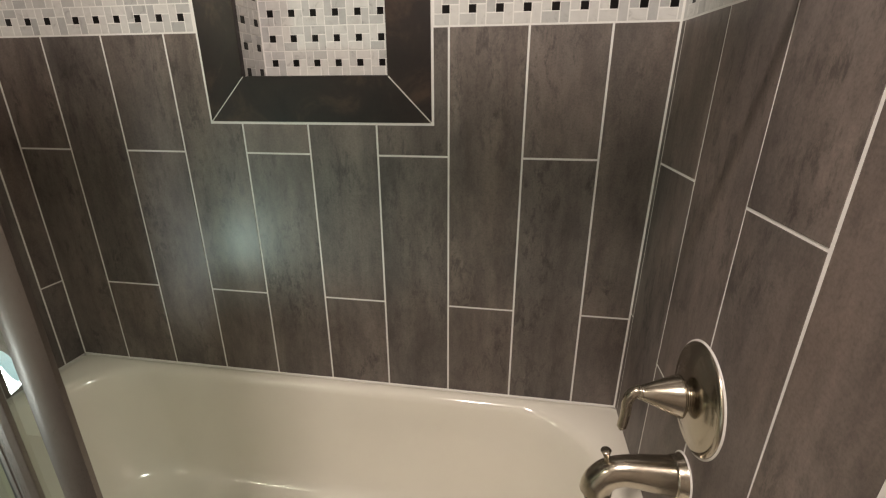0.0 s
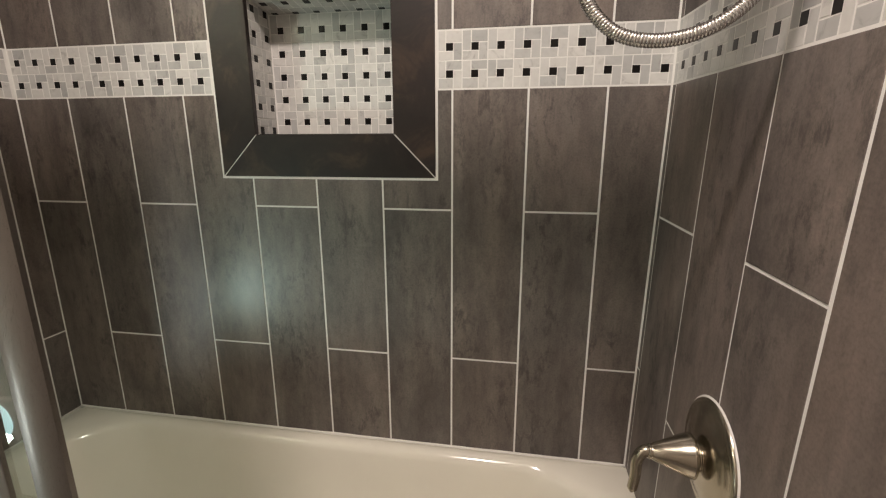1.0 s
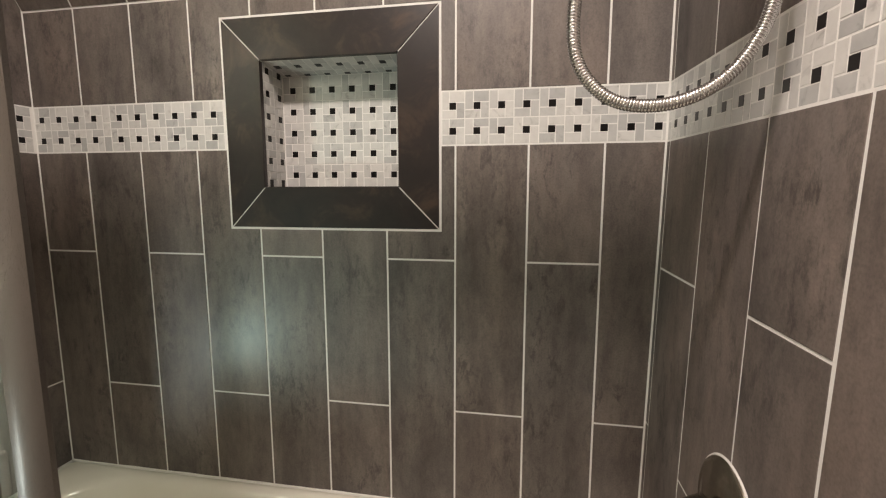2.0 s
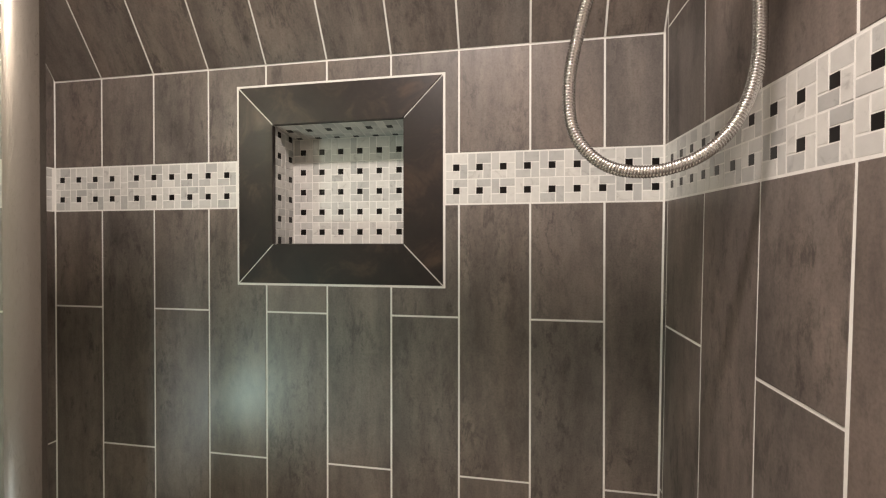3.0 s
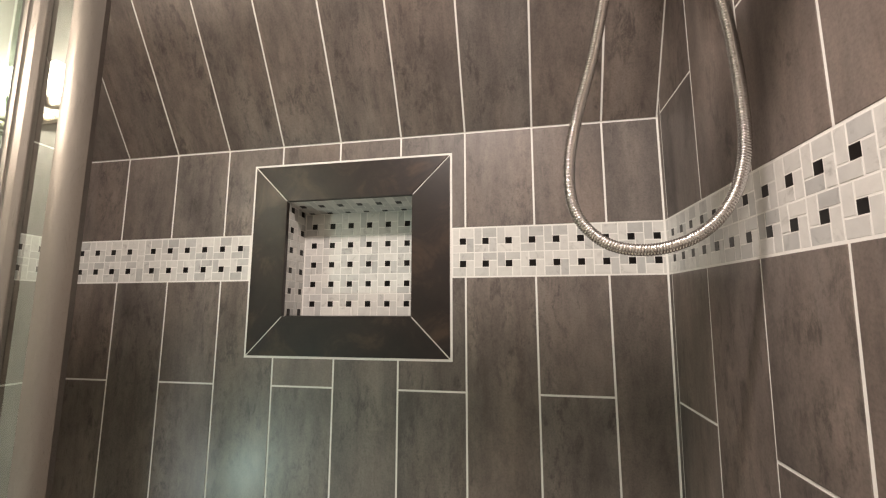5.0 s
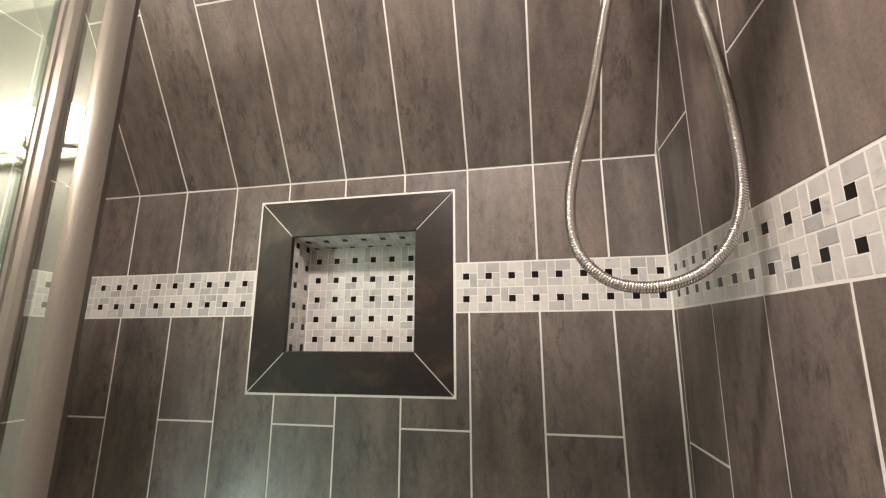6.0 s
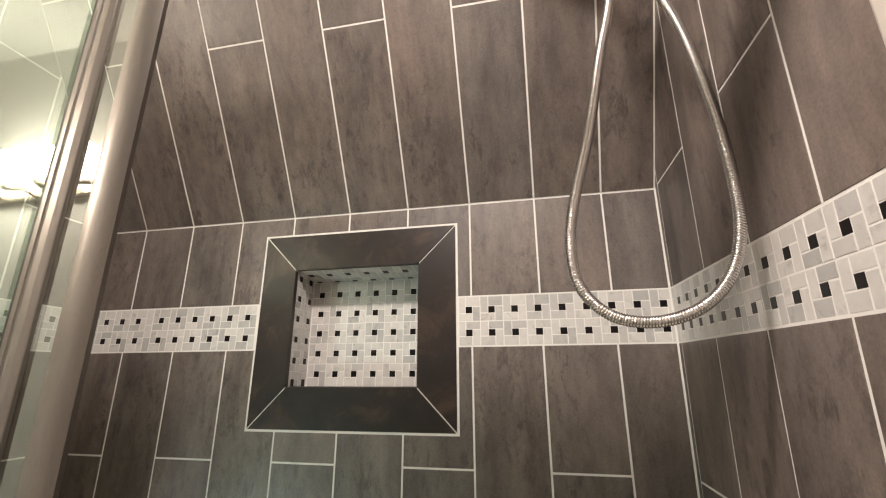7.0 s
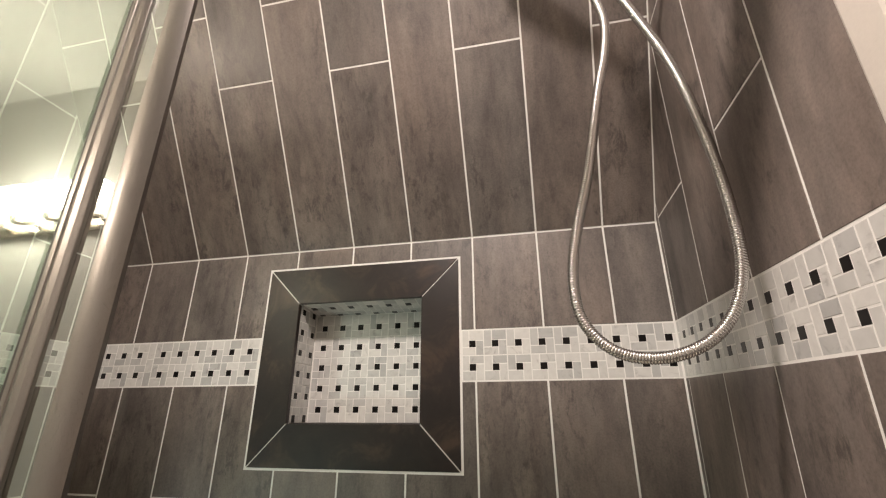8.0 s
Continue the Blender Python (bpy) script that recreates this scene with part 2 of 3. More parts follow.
def inset(poly, d):
    """A counter-clockwise outline moved inwards by d."""
    out = []
    for i in range(len(poly)):
        a, b, c = (Vector(poly[k % len(poly)]) for k in (i - 1, i, i + 1))
        e, f = (b - a).normalized(), (c - b).normalized()
        ne, nf = Vector((-e.y, e.x)), Vector((-f.y, f.x))
        out.append(b + (ne + nf) * (d / (1 + ne.dot(nf))))
    return out


TILES = {}


def tile_mesh(name, poly, thick, bevel, mat):
    """A slab with eased front edges, front at local z = 0, outline centred on its middle."""
    key = (name, mat.name, tuple((round(x, 4), round(y, 4)) for x, y in poly))
    if key not in TILES:
        bm = bmesh.new()
        rings = []
        for ring, z in ((inset(poly, bevel), 0.0), (inset(poly, bevel * 0.3), -bevel * 0.3), (poly, -bevel), (poly, -thick)):
            rings.append([bm.verts.new((p[0], p[1], z)) for p in ring])
        n = len(poly)
        for a, b in zip(rings, rings[1:]):
            for k in range(n):
                bm.faces.new((a[k], b[k], b[(k + 1) % n], a[(k + 1) % n]))
        bm.faces.new(rings[0])
        me = bpy.data.meshes.new(name)
        bm.to_mesh(me)
        bm.free()
        me.materials.append(mat)
        TILES[key] = me
    return TILES[key]


def lay(name, poly, thick, bevel, mat, frame_m, parent, proud=0.0, tilt=0.0):
    """One tile of outline poly (in the wall's own u, v) as a part of parent."""
    us, vs = [p[0] for p in poly], [p[1] for p in poly]
    cu, cv = (min(us) + max(us)) / 2, (min(vs) + max(vs)) / 2
    ob = new(name, tile_mesh(name, [(u - cu, v - cv) for u, v in poly], thick, bevel, mat))
    ob.matrix_world = frame_m @ Matrix.Translation((cu, cv, proud)) @ Euler((random.uniform(-tilt, tilt), random.uniform(-tilt, tilt), 0)).to_matrix().to_4x4()
    ob.parent = parent
    return ob


def rect(u0, v0, u1, v1, gap=0.0):
    g = gap / 2
    return [(u0 + g, v0 + g), (u1 - g, v0 + g), (u1 - g, v1 - g), (u0 + g, v1 - g)]


# ---------------- plan ----------------
PITCH = 0.1557
X_LEFT, X_RIGHT = -1.394, 0.110
RIM = 0.429
BAND_LOW, BAND_HIGH = 1.2730, 1.3845
EAVE = 1.613
SLOPE = 60.25
Y_END = -0.652
CEILING = 2.40
ROOM_LEFT, ROOM_BACK, RECESS_BACK = -2.62, -1.45, -2.35
SLOPE_LENGTH = 0.93
JOINT, THICK, EASE = 0.0042, 0.009, 0.0007
GROUT_BACK = 0.0007
NX0, NX1, NZ0, NZ1 = -0.8555, -0.3455, 1.088, 1.5645
IX0, IX1, IZ0, IZ1 = -0.761, -0.441, 1.186, 1.468

# wall frames: u along the wall, v up, local z out of the wall into the room
BACK_M = Matrix(((1, 0, 0, 0), (0, 0, -1, 0), (0, 1, 0, 0), (0, 0, 0, 1)))
RIGHT_M = Matrix(((0, 0, -1, X_RIGHT), (-1, 0, 0, 0), (0, 1, 0, 0), (0, 0, 0, 1)))
LEAN = 0.0141
RIGHT_LOW_M = Matrix.Translation((X_RIGHT, 0, BAND_LOW)) @ Matrix.Rotation(LEAN, 4, "Y") @ Matrix.Translation((-X_RIGHT, 0, -BAND_LOW)) @ RIGHT_M
LEFT_M = Matrix(((0, 0, 1, X_LEFT), (1, 0, 0, 0), (0, 1, 0, 0), (0, 0, 0, 1)))
SC, SS = math.cos(radians(SLOPE)), math.sin(radians(SLOPE))
SLOPE_M = Matrix(((1, 0, 0, 0), (0, -SC, -SS, 0), (0, SS, -SC, EAVE), (0, 0, 0, 1)))

# ---------------- structure ----------------
bm = bmesh.new()
W = 0.135
G = GROUT_BACK
box(X_LEFT - 0.12, IX0 - 0.003, G, W, 0, EAVE + 0.08, bm=bm)
box(IX1 + 0.003, X_RIGHT + 0.12, G, W, 0, EAVE + 0.08, bm=bm)
box(IX0 - 0.003, IX1 + 0.003, G, W, 0, IZ0 - 0.006, bm=bm)
box(IX0 - 0.003, IX1 + 0.003, G, W, IZ1 + 0.015, EAVE + 0.08, bm=bm)
box(IX0 - 0.003, IX1 + 0.003, 0.0990, W, IZ0 - 0.006, IZ1 + 0.015, bm=bm)
wall_back = tagged(new("wall_back", mesh_of("wall_back", bm, GROUT)), "back shower wall with white grout behind grey wood-look tiles", "wall", kind="structure")

bm = box(X_RIGHT + G, X_RIGHT + 0.12, Y_END, G, BAND_LOW, 2.6)
low = box(X_RIGHT + G, X_RIGHT + 0.12, Y_END, G, 0, BAND_LOW)
for v in low.verts:
    if v.co.x < X_RIGHT + 0.05 and v.co.z < 0.1:
        v.co.x -= LEAN * BAND_LOW
low_mesh = bpy.data.meshes.new("low")
low.to_mesh(low_mesh)
low.free()
bm.from_mesh(low_mesh)
bpy.data.meshes.remove(low_mesh)
wall_right = tagged(new("wall_right", mesh_of("wall_right", bm, GROUT)), "plumbing wall with white grout behind grey wood-look tiles", "wall", kind="structure")
bm = box(X_LEFT - 0.12, X_LEFT - G, Y_END, G, 0, 2.6)
wall_left = tagged(new("wall_left", mesh_of("wall_left", bm, GROUT)), "end wall with white grout behind grey wood-look tiles", "wall", kind="structure")

bm = bmesh.new()
box(X_LEFT - 0.12, X_RIGHT + 0.12, -0.12, SLOPE_LENGTH + 0.02, -0.10, -G, bm=bm)
bmesh.ops.transform(bm, matrix=SLOPE_M, verts=bm.verts)
wall_slope = tagged(new("wall_slope", mesh_of("wall_slope", bm, GROUT)), "sloped upper shower wall with white grout under tiles", "wall", kind="structure")

bm = box(X_RIGHT - 0.004, X_RIGHT + 0.12, RECESS_BACK, Y_END - 0.045, 0, CEILING)
tagged(new("wall_room_right", mesh_of("wall_room_right", bm, GREIGE)), "unseen bathroom wall, toned greige to cut bounced light", "wall", kind="structure")
bm = box(ROOM_LEFT, X_LEFT - 0.125, Y_END, Y_END + 0.12, 0, CEILING)
tagged(new("wall_room_front", mesh_of("wall_room_front", bm, PAINT)), "plain white painted bathroom wall", "wall", kind="structure")
bm = box(ROOM_LEFT - 0.12, ROOM_LEFT - 0.002, ROOM_BACK, Y_END + 0.12, 0, CEILING)
tagged(new("wall_room_left", mesh_of("wall_room_left", bm, PAINT)), "plain white painted bathroom wall", "wall", kind="structure")
bm = box(ROOM_LEFT - 0.12, -1.102, ROOM_BACK - 0.12, ROOM_BACK - 0.002, 0, CEILING)
tagged(new("wall_room_rear", mesh_of("wall_room_rear", bm, PAINT)), "white painted wall carrying the vanity light", "wall", kind="structure")
# unseen recess behind the camera, added to shape the light on the tiles
bm = box(-1.222, -1.102, RECESS_BACK - 0.12, ROOM_BACK - 0.122, 0, CEILING)
tagged(new("wall_room_return", mesh_of("wall_room_return", bm, PAINT)), "unseen white return wall of the added recess", "wall", kind="structure")
bm = box(-1.10, X_RIGHT + 0.12, RECESS_BACK - 0.12, RECESS_BACK - 0.002, 0, CEILING)
tagged(new("wall_room_recess", mesh_of("wall_room_recess", bm, GREIGE)), "unseen bathroom wall, toned greige to cut bounced light", "wall", kind="structure")
bm = box(ROOM_LEFT - 0.12, X_RIGHT + 0.12, RECESS_BACK - 0.12, 0.14, -0.1, 0)
tagged(new("floor", mesh_of("floor", bm, FLOOR)), "plain grey vinyl bathroom floor", "floor", kind="structure")
bm = box(ROOM_LEFT - 0.12, X_RIGHT + 0.12, RECESS_BACK - 0.12, -0.30, CEILING + 0.002, CEILING + 0.1)
tagged(new("ceiling", mesh_of("ceiling", bm, PAINT)), "flat white painted ceiling", "ceiling", kind="structure")
bm = box(X_RIGHT - 0.012, X_RIGHT + 0.06, Y_END - 0.044, Y_END - 0.003, RIM + 0.002, CEILING - 0.02, 0.004)
tagged(new("trim", mesh_of("trim", bm, EDGE)), "white edge trim where the shower tiles end", "trim", kind="structure")


# ---------------- bathtub ----------------
def rounded(x0, x1, y0, y1, r, n=24):
    pts = []
    for cx, cy, a0 in ((x1 - r, y1 - r, 0), (x0 + r, y1 - r, 90), (x0 + r, y0 + r, 180), (x1 - r, y0 + r, 270)):
        for k in range(n):
            a = radians(a0 + 90 * k / (n - 1))
            pts.append((cx + r * math.cos(a), cy + r * math.sin(a)))
    return pts


def bathtub():
    tub = empty("bathtub", "cream enamelled alcove bathtub with a wide rounded rim", "bathtub")
    x0, x1, y0, y1 = X_LEFT + 0.001, X_RIGHT - 0.001, -0.735, -0.0015
    bm, rings = bmesh.new(), []
    layers = [
        (x0, x1, y0, y1, 0.012, 0.02), (x0, x1, y0, y1, 0.012, RIM - 0.012), (x0 + 0.001, x1 - 0.001, y0 + 0.003, y1 - 0.001, 0.014, RIM - 0.004),
        (x0 + 0.004, x1 - 0.004, y0 + 0.010, y1 - 0.004, 0.02, RIM), (x0 + 0.040, x1 - 0.050, y0 + 0.030, y1 - 0.018, 0.12, RIM - 0.001),
        (x0 + 0.054, x1 - 0.064, y0 + 0.050, y1 - 0.026, 0.165, RIM - 0.004), (x0 + 0.062, x1 - 0.070, y0 + 0.060, y1 - 0.032, 0.18, RIM - 0.010),
        (x0 + 0.068, x1 - 0.075, y0 + 0.066, y1 - 0.037, 0.19, RIM - 0.022), (x0 + 0.080, x1 - 0.080, y0 + 0.074, y1 - 0.044, 0.19, RIM - 0.06),
        (x0 + 0.120, x1 - 0.095, y0 + 0.090, y1 - 0.060, 0.18, RIM - 0.14), (x0 + 0.175, x1 - 0.115, y0 + 0.110, y1 - 0.080, 0.17, RIM - 0.225),
        (x0 + 0.205, x1 - 0.130, y0 + 0.124, y1 - 0.092, 0.16, RIM - 0.262), (x0 + 0.235, x1 - 0.150, y0 + 0.142, y1 - 0.108, 0.15, RIM - 0.284),
        (x0 + 0.275, x1 - 0.180, y0 + 0.170, y1 - 0.135, 0.13, RIM - 0.296), (x0 + 0.34, x1 - 0.24, y0 + 0.22, y1 - 0.19, 0.10, RIM - 0.301),
    ]
    for a, b, c, d, r, z in layers:
        rings.append([bm.verts.new((x, y, z)) for x, y in rounded(a, b, c, d, r)])
    n = len(rings[0])
    for a, b in zip(rings, rings[1:]):
        for k in range(n):
            bm.faces.new((a[k], a[(k + 1) % n], b[(k + 1) % n], b[k]))
    bm.faces.new(rings[-1])
    bm.faces.new(rings[0])
    part("shell", bm, ENAMEL, tub, smooth=True)
    bm = lathe([(0.0, 0.004), (0.012, 0.004), (0.03, 0.003), (0.036, 0.0)], 28)
    bmesh.ops.translate(bm, verts=bm.verts, vec=(x1 - 0.30, (y0 + y1) / 2, RIM - 0.3))
    part("drain", bm, NICKEL, tub, "brushed nickel drain", True)
    return tub


bathtub()
for name, p, q in (("caulk_back", (X_LEFT + 0.002, -0.002), (X_RIGHT - 0.002, -0.002)), ("caulk_right", (X_RIGHT - 0.014, -0.004), (X_RIGHT - 0.014, Y_END)), ("caulk_left", (X_LEFT + 0.002, -0.004), (X_LEFT + 0.002, Y_END))):
    steps = 70
    path = [Vector((p[0] + (q[0] - p[0]) * k / steps, p[1] + (q[1] - p[1]) * k / steps, RIM + 0.001)) for k in range(steps + 1)]
    size = [0.0034 + 0.0016 * noise.noise(v * 14) for v in path]
    bm = tube(path, lambda i, a: size[i], 8)
    tagged(new(name, mesh_of(name, bm, CAULK, True)), "uneven bead of white caulk along the tub", "caulk", kind="structure")


# ---------------- taps, spout, hose ----------------
def valve():
    at = Vector((X_RIGHT - 0.0074, -0.367, 0.7415))
    ob = empty("shower_valve", "brushed nickel shower valve with round plate and curved lever", "shower valve", at=at)
    turn = pose(0, 0, 0, 0, -90, 0)
    part("plate", lathe([(0.0, 0.016), (0.022, 0.0158), (0.034, 0.0150), (0.048, 0.0128), (0.060, 0.0098), (0.068, 0.0072), (0.0715, 0.0072), (0.0755, 0.0064), (0.0785, 0.0045), (0.0800, 0.002), (0.0800, 0.0)], 72, m=turn), NICKEL, ob, smooth=True)
    part("caulk_ring", lathe([(0.080, 0.002), (0.0822, 0.0015), (0.0827, 0.0)], 72, m=turn), CAULK, ob, "white caulk ring", True)
    part("collar", lathe([(0.0, 0.026), (0.0185, 0.026), (0.0185, 0.021), (0.0205, 0.020), (0.0205, 0.0178), (0.0185, 0.017), (0.0185, 0.0155), (0.023, 0.0145), (0.023, 0.010)], 40, m=turn), NICKEL, ob, smooth=True)
    handle = part("handle", lathe([(0.0, 0.024), (0.0290, 0.024), (0.0308, 0.0255), (0.0302, 0.029), (0.0240, 0.045), (0.0168, 0.062), (0.0112, 0.076), (0.0100, 0.0775), (0.0108, 0.0795), (0.0100, 0.0815), (0.0, 0.0815)], 44, m=turn), NICKEL, ob, smooth=True)
    path, _ = smooth_path([(-0.079, 0, 0), (-0.0845, 0, 0.0), (-0.0905, 0.0, -0.0055), (-0.0940, 0.001, -0.019), (-0.0940, 0.001, -0.043), (-0.0970, 0.001, -0.070)], 40)
    part("lever", tube(path, lambda i, a: 0.0084 - 0.0014 * i / 39 if i < 37 else 0.0070 - 0.0013 * (i - 36), 18), NICKEL, handle, smooth=True)
    return ob


def spout():
    at = Vector((X_RIGHT - 0.0094, -0.377, 0.604))
    ob = empty("tub_spout", "brushed nickel tub spout with pull-up diverter knob", "tub spout", at=at)
    path, _ = smooth_path([(-0.003, 0, 0), (-0.042, 0, 0.001), (-0.068, 0, 0.001), (-0.090, 0, -0.002), (-0.108, 0, -0.012), (-0.119, 0, -0.030), (-0.121, 0, -0.046)], 60)
    body = part("body", tube(path, lambda i, a: 0.031 - 0.0085 * min(1, i / 34) + 0.002 * max(0, (i - 46) / 14), 32), NICKEL, ob, smooth=True)
    part("flange", lathe([(0.0, 0.016), (0.0305, 0.016), (0.0318, 0.012), (0.0330, 0.007), (0.0355, 0.003), (0.0360, 0.001), (0.0360, 0.0)], 52, m=pose(0, 0, 0, 0, -90, 0)), NICKEL, ob, smooth=True)
    part("caulk_ring", lathe([(0.0360, 0.002), (0.0380, 0.0015), (0.0385, 0.0)], 52, m=pose(0, 0, 0, 0, -90, 0)), CAULK, ob, "white caulk ring", True)
    part("aerator", lathe([(0.0, -0.006), (0.017, -0.006), (0.019, 0.0), (0.0205, 0.006)], 32, m=pose(-0.121, 0, -0.052)), DARKSEAL, body, "dark aerator opening", True)
    part("diverter_knob", lathe([(0.0042, 0.0), (0.0040, 0.010), (0.0050, 0.015), (0.0074, 0.021), (0.0080, 0.0230), (0.0074, 0.0242), (0.0, 0.0238)], 24, m=pose(-0.110, 0, 0.012, 0, -10, 0)), NICKEL, ob, smooth=True)
    return ob


def hose():
    ob = empty("shower_hose", "ribbed chrome shower hose hanging in a loop", "shower hose", at=(-0.03, -0.42, 1.95))
    pts = [(-0.060, -0.42, 1.965), (-0.052, -0.422, 1.91), (-0.037, -0.426, 1.84), (-0.030, -0.43, 1.785), (-0.037, -0.43, 1.725), (-0.055, -0.43, 1.654), (-0.083, -0.43, 1.525), (-0.107, -0.43, 1.440), (-0.120, -0.43, 1.370), (-0.114, -0.43, 1.312), (-0.080, -0.43, 1.274), (-0.030, -0.43, 1.265), (0.020, -0.43, 1.280), (0.056, -0.43, 1.315), (0.076, -0.43, 1.368), (0.080, -0.43, 1.440), (0.072, -0.43, 1.555), (0.050, -0.428, 1.690), (0.009, -0.424, 1.819), (-0.020, -0.42, 1.90), (-0.035, -0.42, 1.965)]
    path, length = smooth_path([Vector(p) for p in pts], 3000)
    path = [p - Vector(ob.location) for p in path]
    turns = length / 0.0034

    def radius(i, a):
        return 0.0074 - 0.0015 * max(0.0, math.sin(2 * math.pi * turns * i / 3000 + a)) ** 2

    part("ribbed_tube", tube(path, radius, 12), CHROME, ob, smooth=True)
    w = X_RIGHT - ob.location.x
    arm, _ = smooth_path([(w, 0, 0.06), (w - 0.05, 0, 0.058), (w - 0.10, 0, 0.05), (w - 0.135, 0, 0.035), (w - 0.165, 0, 0.035)], 40)
    part("arm", tube(arm, lambda i, a: 0.0105, 18), NICKEL, ob, "brushed nickel shower arm", True)
    part("flange", lathe([(0.0, 0.012), (0.018, 0.012), (0.028, 0.006), (0.031, 0.0)], 40, m=pose(w, 0, 0.06, 0, -90, 0)), NICKEL, ob, smooth=True)
    for x in (-0.005, -0.030):
        part("hose_nut", lathe([(0.0, 0.04), (0.0115, 0.04), (0.0115, 0.018), (0.0085, 0.002), (0.0, 0.002)], 24, m=pose(x, 0, 0)), CHROME, ob, smooth=True)
    return ob


def shower_head():
    """A hand shower lying in the bracket of the arm, its face tipped down towards the tub."""
    ob = empty("hand_shower", "brushed nickel hand shower resting in its arm bracket", "shower head", at=(-0.060, -0.42, 1.985))
    grip, _ = smooth_path([(0, 0, 0.024), (-0.020, 0, 0.050), (-0.050, 0, 0.080), (-0.085, 0, 0.104)], 40)
    part("grip", tube(grip, lambda i, a: 0.0115 + 0.0025 * i / 39, 18), NICKEL, ob, smooth=True)
    tip = pose(-0.105, 0, 0.098, 0, 24, 0)
    part("head", lathe([(0.0, 0.030), (0.022, 0.029), (0.046, 0.020), (0.063, 0.006), (0.065, 0.0), (0.061, -0.006)], 40, m=tip), NICKEL, ob, smooth=True)
    part("spray_face", lathe([(0.0, -0.008), (0.040, -0.008), (0.0605, -0.006), (0.0605, -0.001), (0.0, -0.001)], 40, m=tip), DARKSEAL, ob, "dark rubber spray face", True)
    return ob


valve()
spout()
hose()
shower_head()


# ---------------- sliding glass doors ----------------
def stile(profile, z0, z1, parent, label=""):
    """A vertical aluminium profile from its outline in x and y."""
    bm = bmesh.new()
    low, high = [bm.verts.new((x, y, z0)) for x, y in profile], [bm.verts.new((x, y, z1)) for x, y in profile]
    n = len(profile)
    for k in range(n):
        bm.faces.new((low[k], low[(k + 1) % n], high[(k + 1) % n], high[k]))
    bm.faces.new(low), bm.faces.new(high)
    return part("stile", bm, ALU, parent, label)


def inner_profile(x0, x1, y0, y1):
    """A shallow rounded front that turns away towards a flat side."""
    w, pts = x1 - x0, [(x0, y1), (x0, y0 + 0.003)]
    for k in range(17):
        a = k / 16
        pts.append((x0 + w * a, y0 + 0.0045 * abs(a - 0.30) ** 1.8 / 0.70**1.8))
    return pts + [(x1, y1)]


def outer_profile(x0, x1, y0, y1):
    """A thin ridge, a slope, two flat facets and a flat side."""
    w = x1 - x0
    return [(x0, y1), (x0, y0 + 0.0038), (x0 + 0.14 * w, y0 + 0.0035), (x0 + 0.17 * w, y0 + 0.0027), (x0 + 0.21 * w, y0 + 0.0027), (x0 + 0.24 * w, y0 + 0.0033), (x0 + 0.48 * w, y0 + 0.0003), (x0 + 0.51 * w, y0), (x0 + 0.75 * w, y0 + 0.0001), (x0 + 0.97 * w, y0 + 0.0014), (x1, y0 + 0.0019), (x1, y1)]


def sliding_door(profile, x0, x1, y0, y1, width, label, sealed, z0=RIM + 0.035, z1=1.83):
    """A framed pane: the profile fills x0..x1, y0..y1; the pane reaches off to the left."""
    y = (y0 + y1) / 2
    ob = empty("sliding_shower_door", label, "shower door", "sliding shower doors", at=(x1, y, z0))
    inv = Matrix.Translation((-x1, -y, -z0))
    made = [stile(profile(x0, x1, y0, y1), z0, z1, ob)]
    left = x1 - width
    made.append(part("stile", box(left, left + 0.035, y0, y1, z0, z1, 0.002), ALU, ob))
    for a, b in ((z0, z0 + 0.03), (z1 - 0.03, z1)):
        made.append(part("rail", box(left + 0.0355, x0 - 0.0005, y0 + 0.001, y1, a, b, 0.001), ALU, ob))
    if sealed:
        made.append(part("seal", box(x0 - 0.003, x0 - 0.0003, y0 + 0.0040, y1, z0 + 0.031, z1 - 0.031), DARKSEAL, ob, "dark rubber glazing seal"))
    pane = part("pane", box(left + 0.0355, x0 - 0.0035 if sealed else x0 + 0.001, y - 0.002, y + 0.002, z0 + 0.031, z1 - 0.031), GLASS, ob, "greenish reflective glass pane")
    pane.data.materials.append(CLEAR)
    for face in pane.data.polygons:
        face.material_index = 0 if face.normal.y < -0.5 else 1
    for o in (*made, pane):
        o.data.transform(inv)
    return ob


sliding_door(inner_profile, -0.564, -0.533, -0.694, -0.685, 0.858, "sliding glass shower door in satin aluminium frame, inner track", False)
sliding_door(outer_profile, -0.619, -0.588, -0.6972, -0.6920, 0.803, "sliding glass shower door in satin aluminium frame, outer track", True)
bm = box(X_LEFT + 0.003, X_RIGHT - 0.013, -0.728, -0.655, RIM + 0.0005, RIM + 0.033, 0.004)
track = empty("door_track", "satin aluminium door track along the tub rim", "door track", at=(-0.6, -0.69, RIM))
part("sill_rail", bm, ALU, track).data.transform(Matrix.Translation((0.6, 0.69, -RIM)))
bm = box(X_LEFT + 0.003, X_RIGHT - 0.013, -0.732, -0.654, 1.832, 1.875, 0.005)
part("header_rail", bm, ALU, track).data.transform(Matrix.Translation((0.6, 0.69, -RIM)))


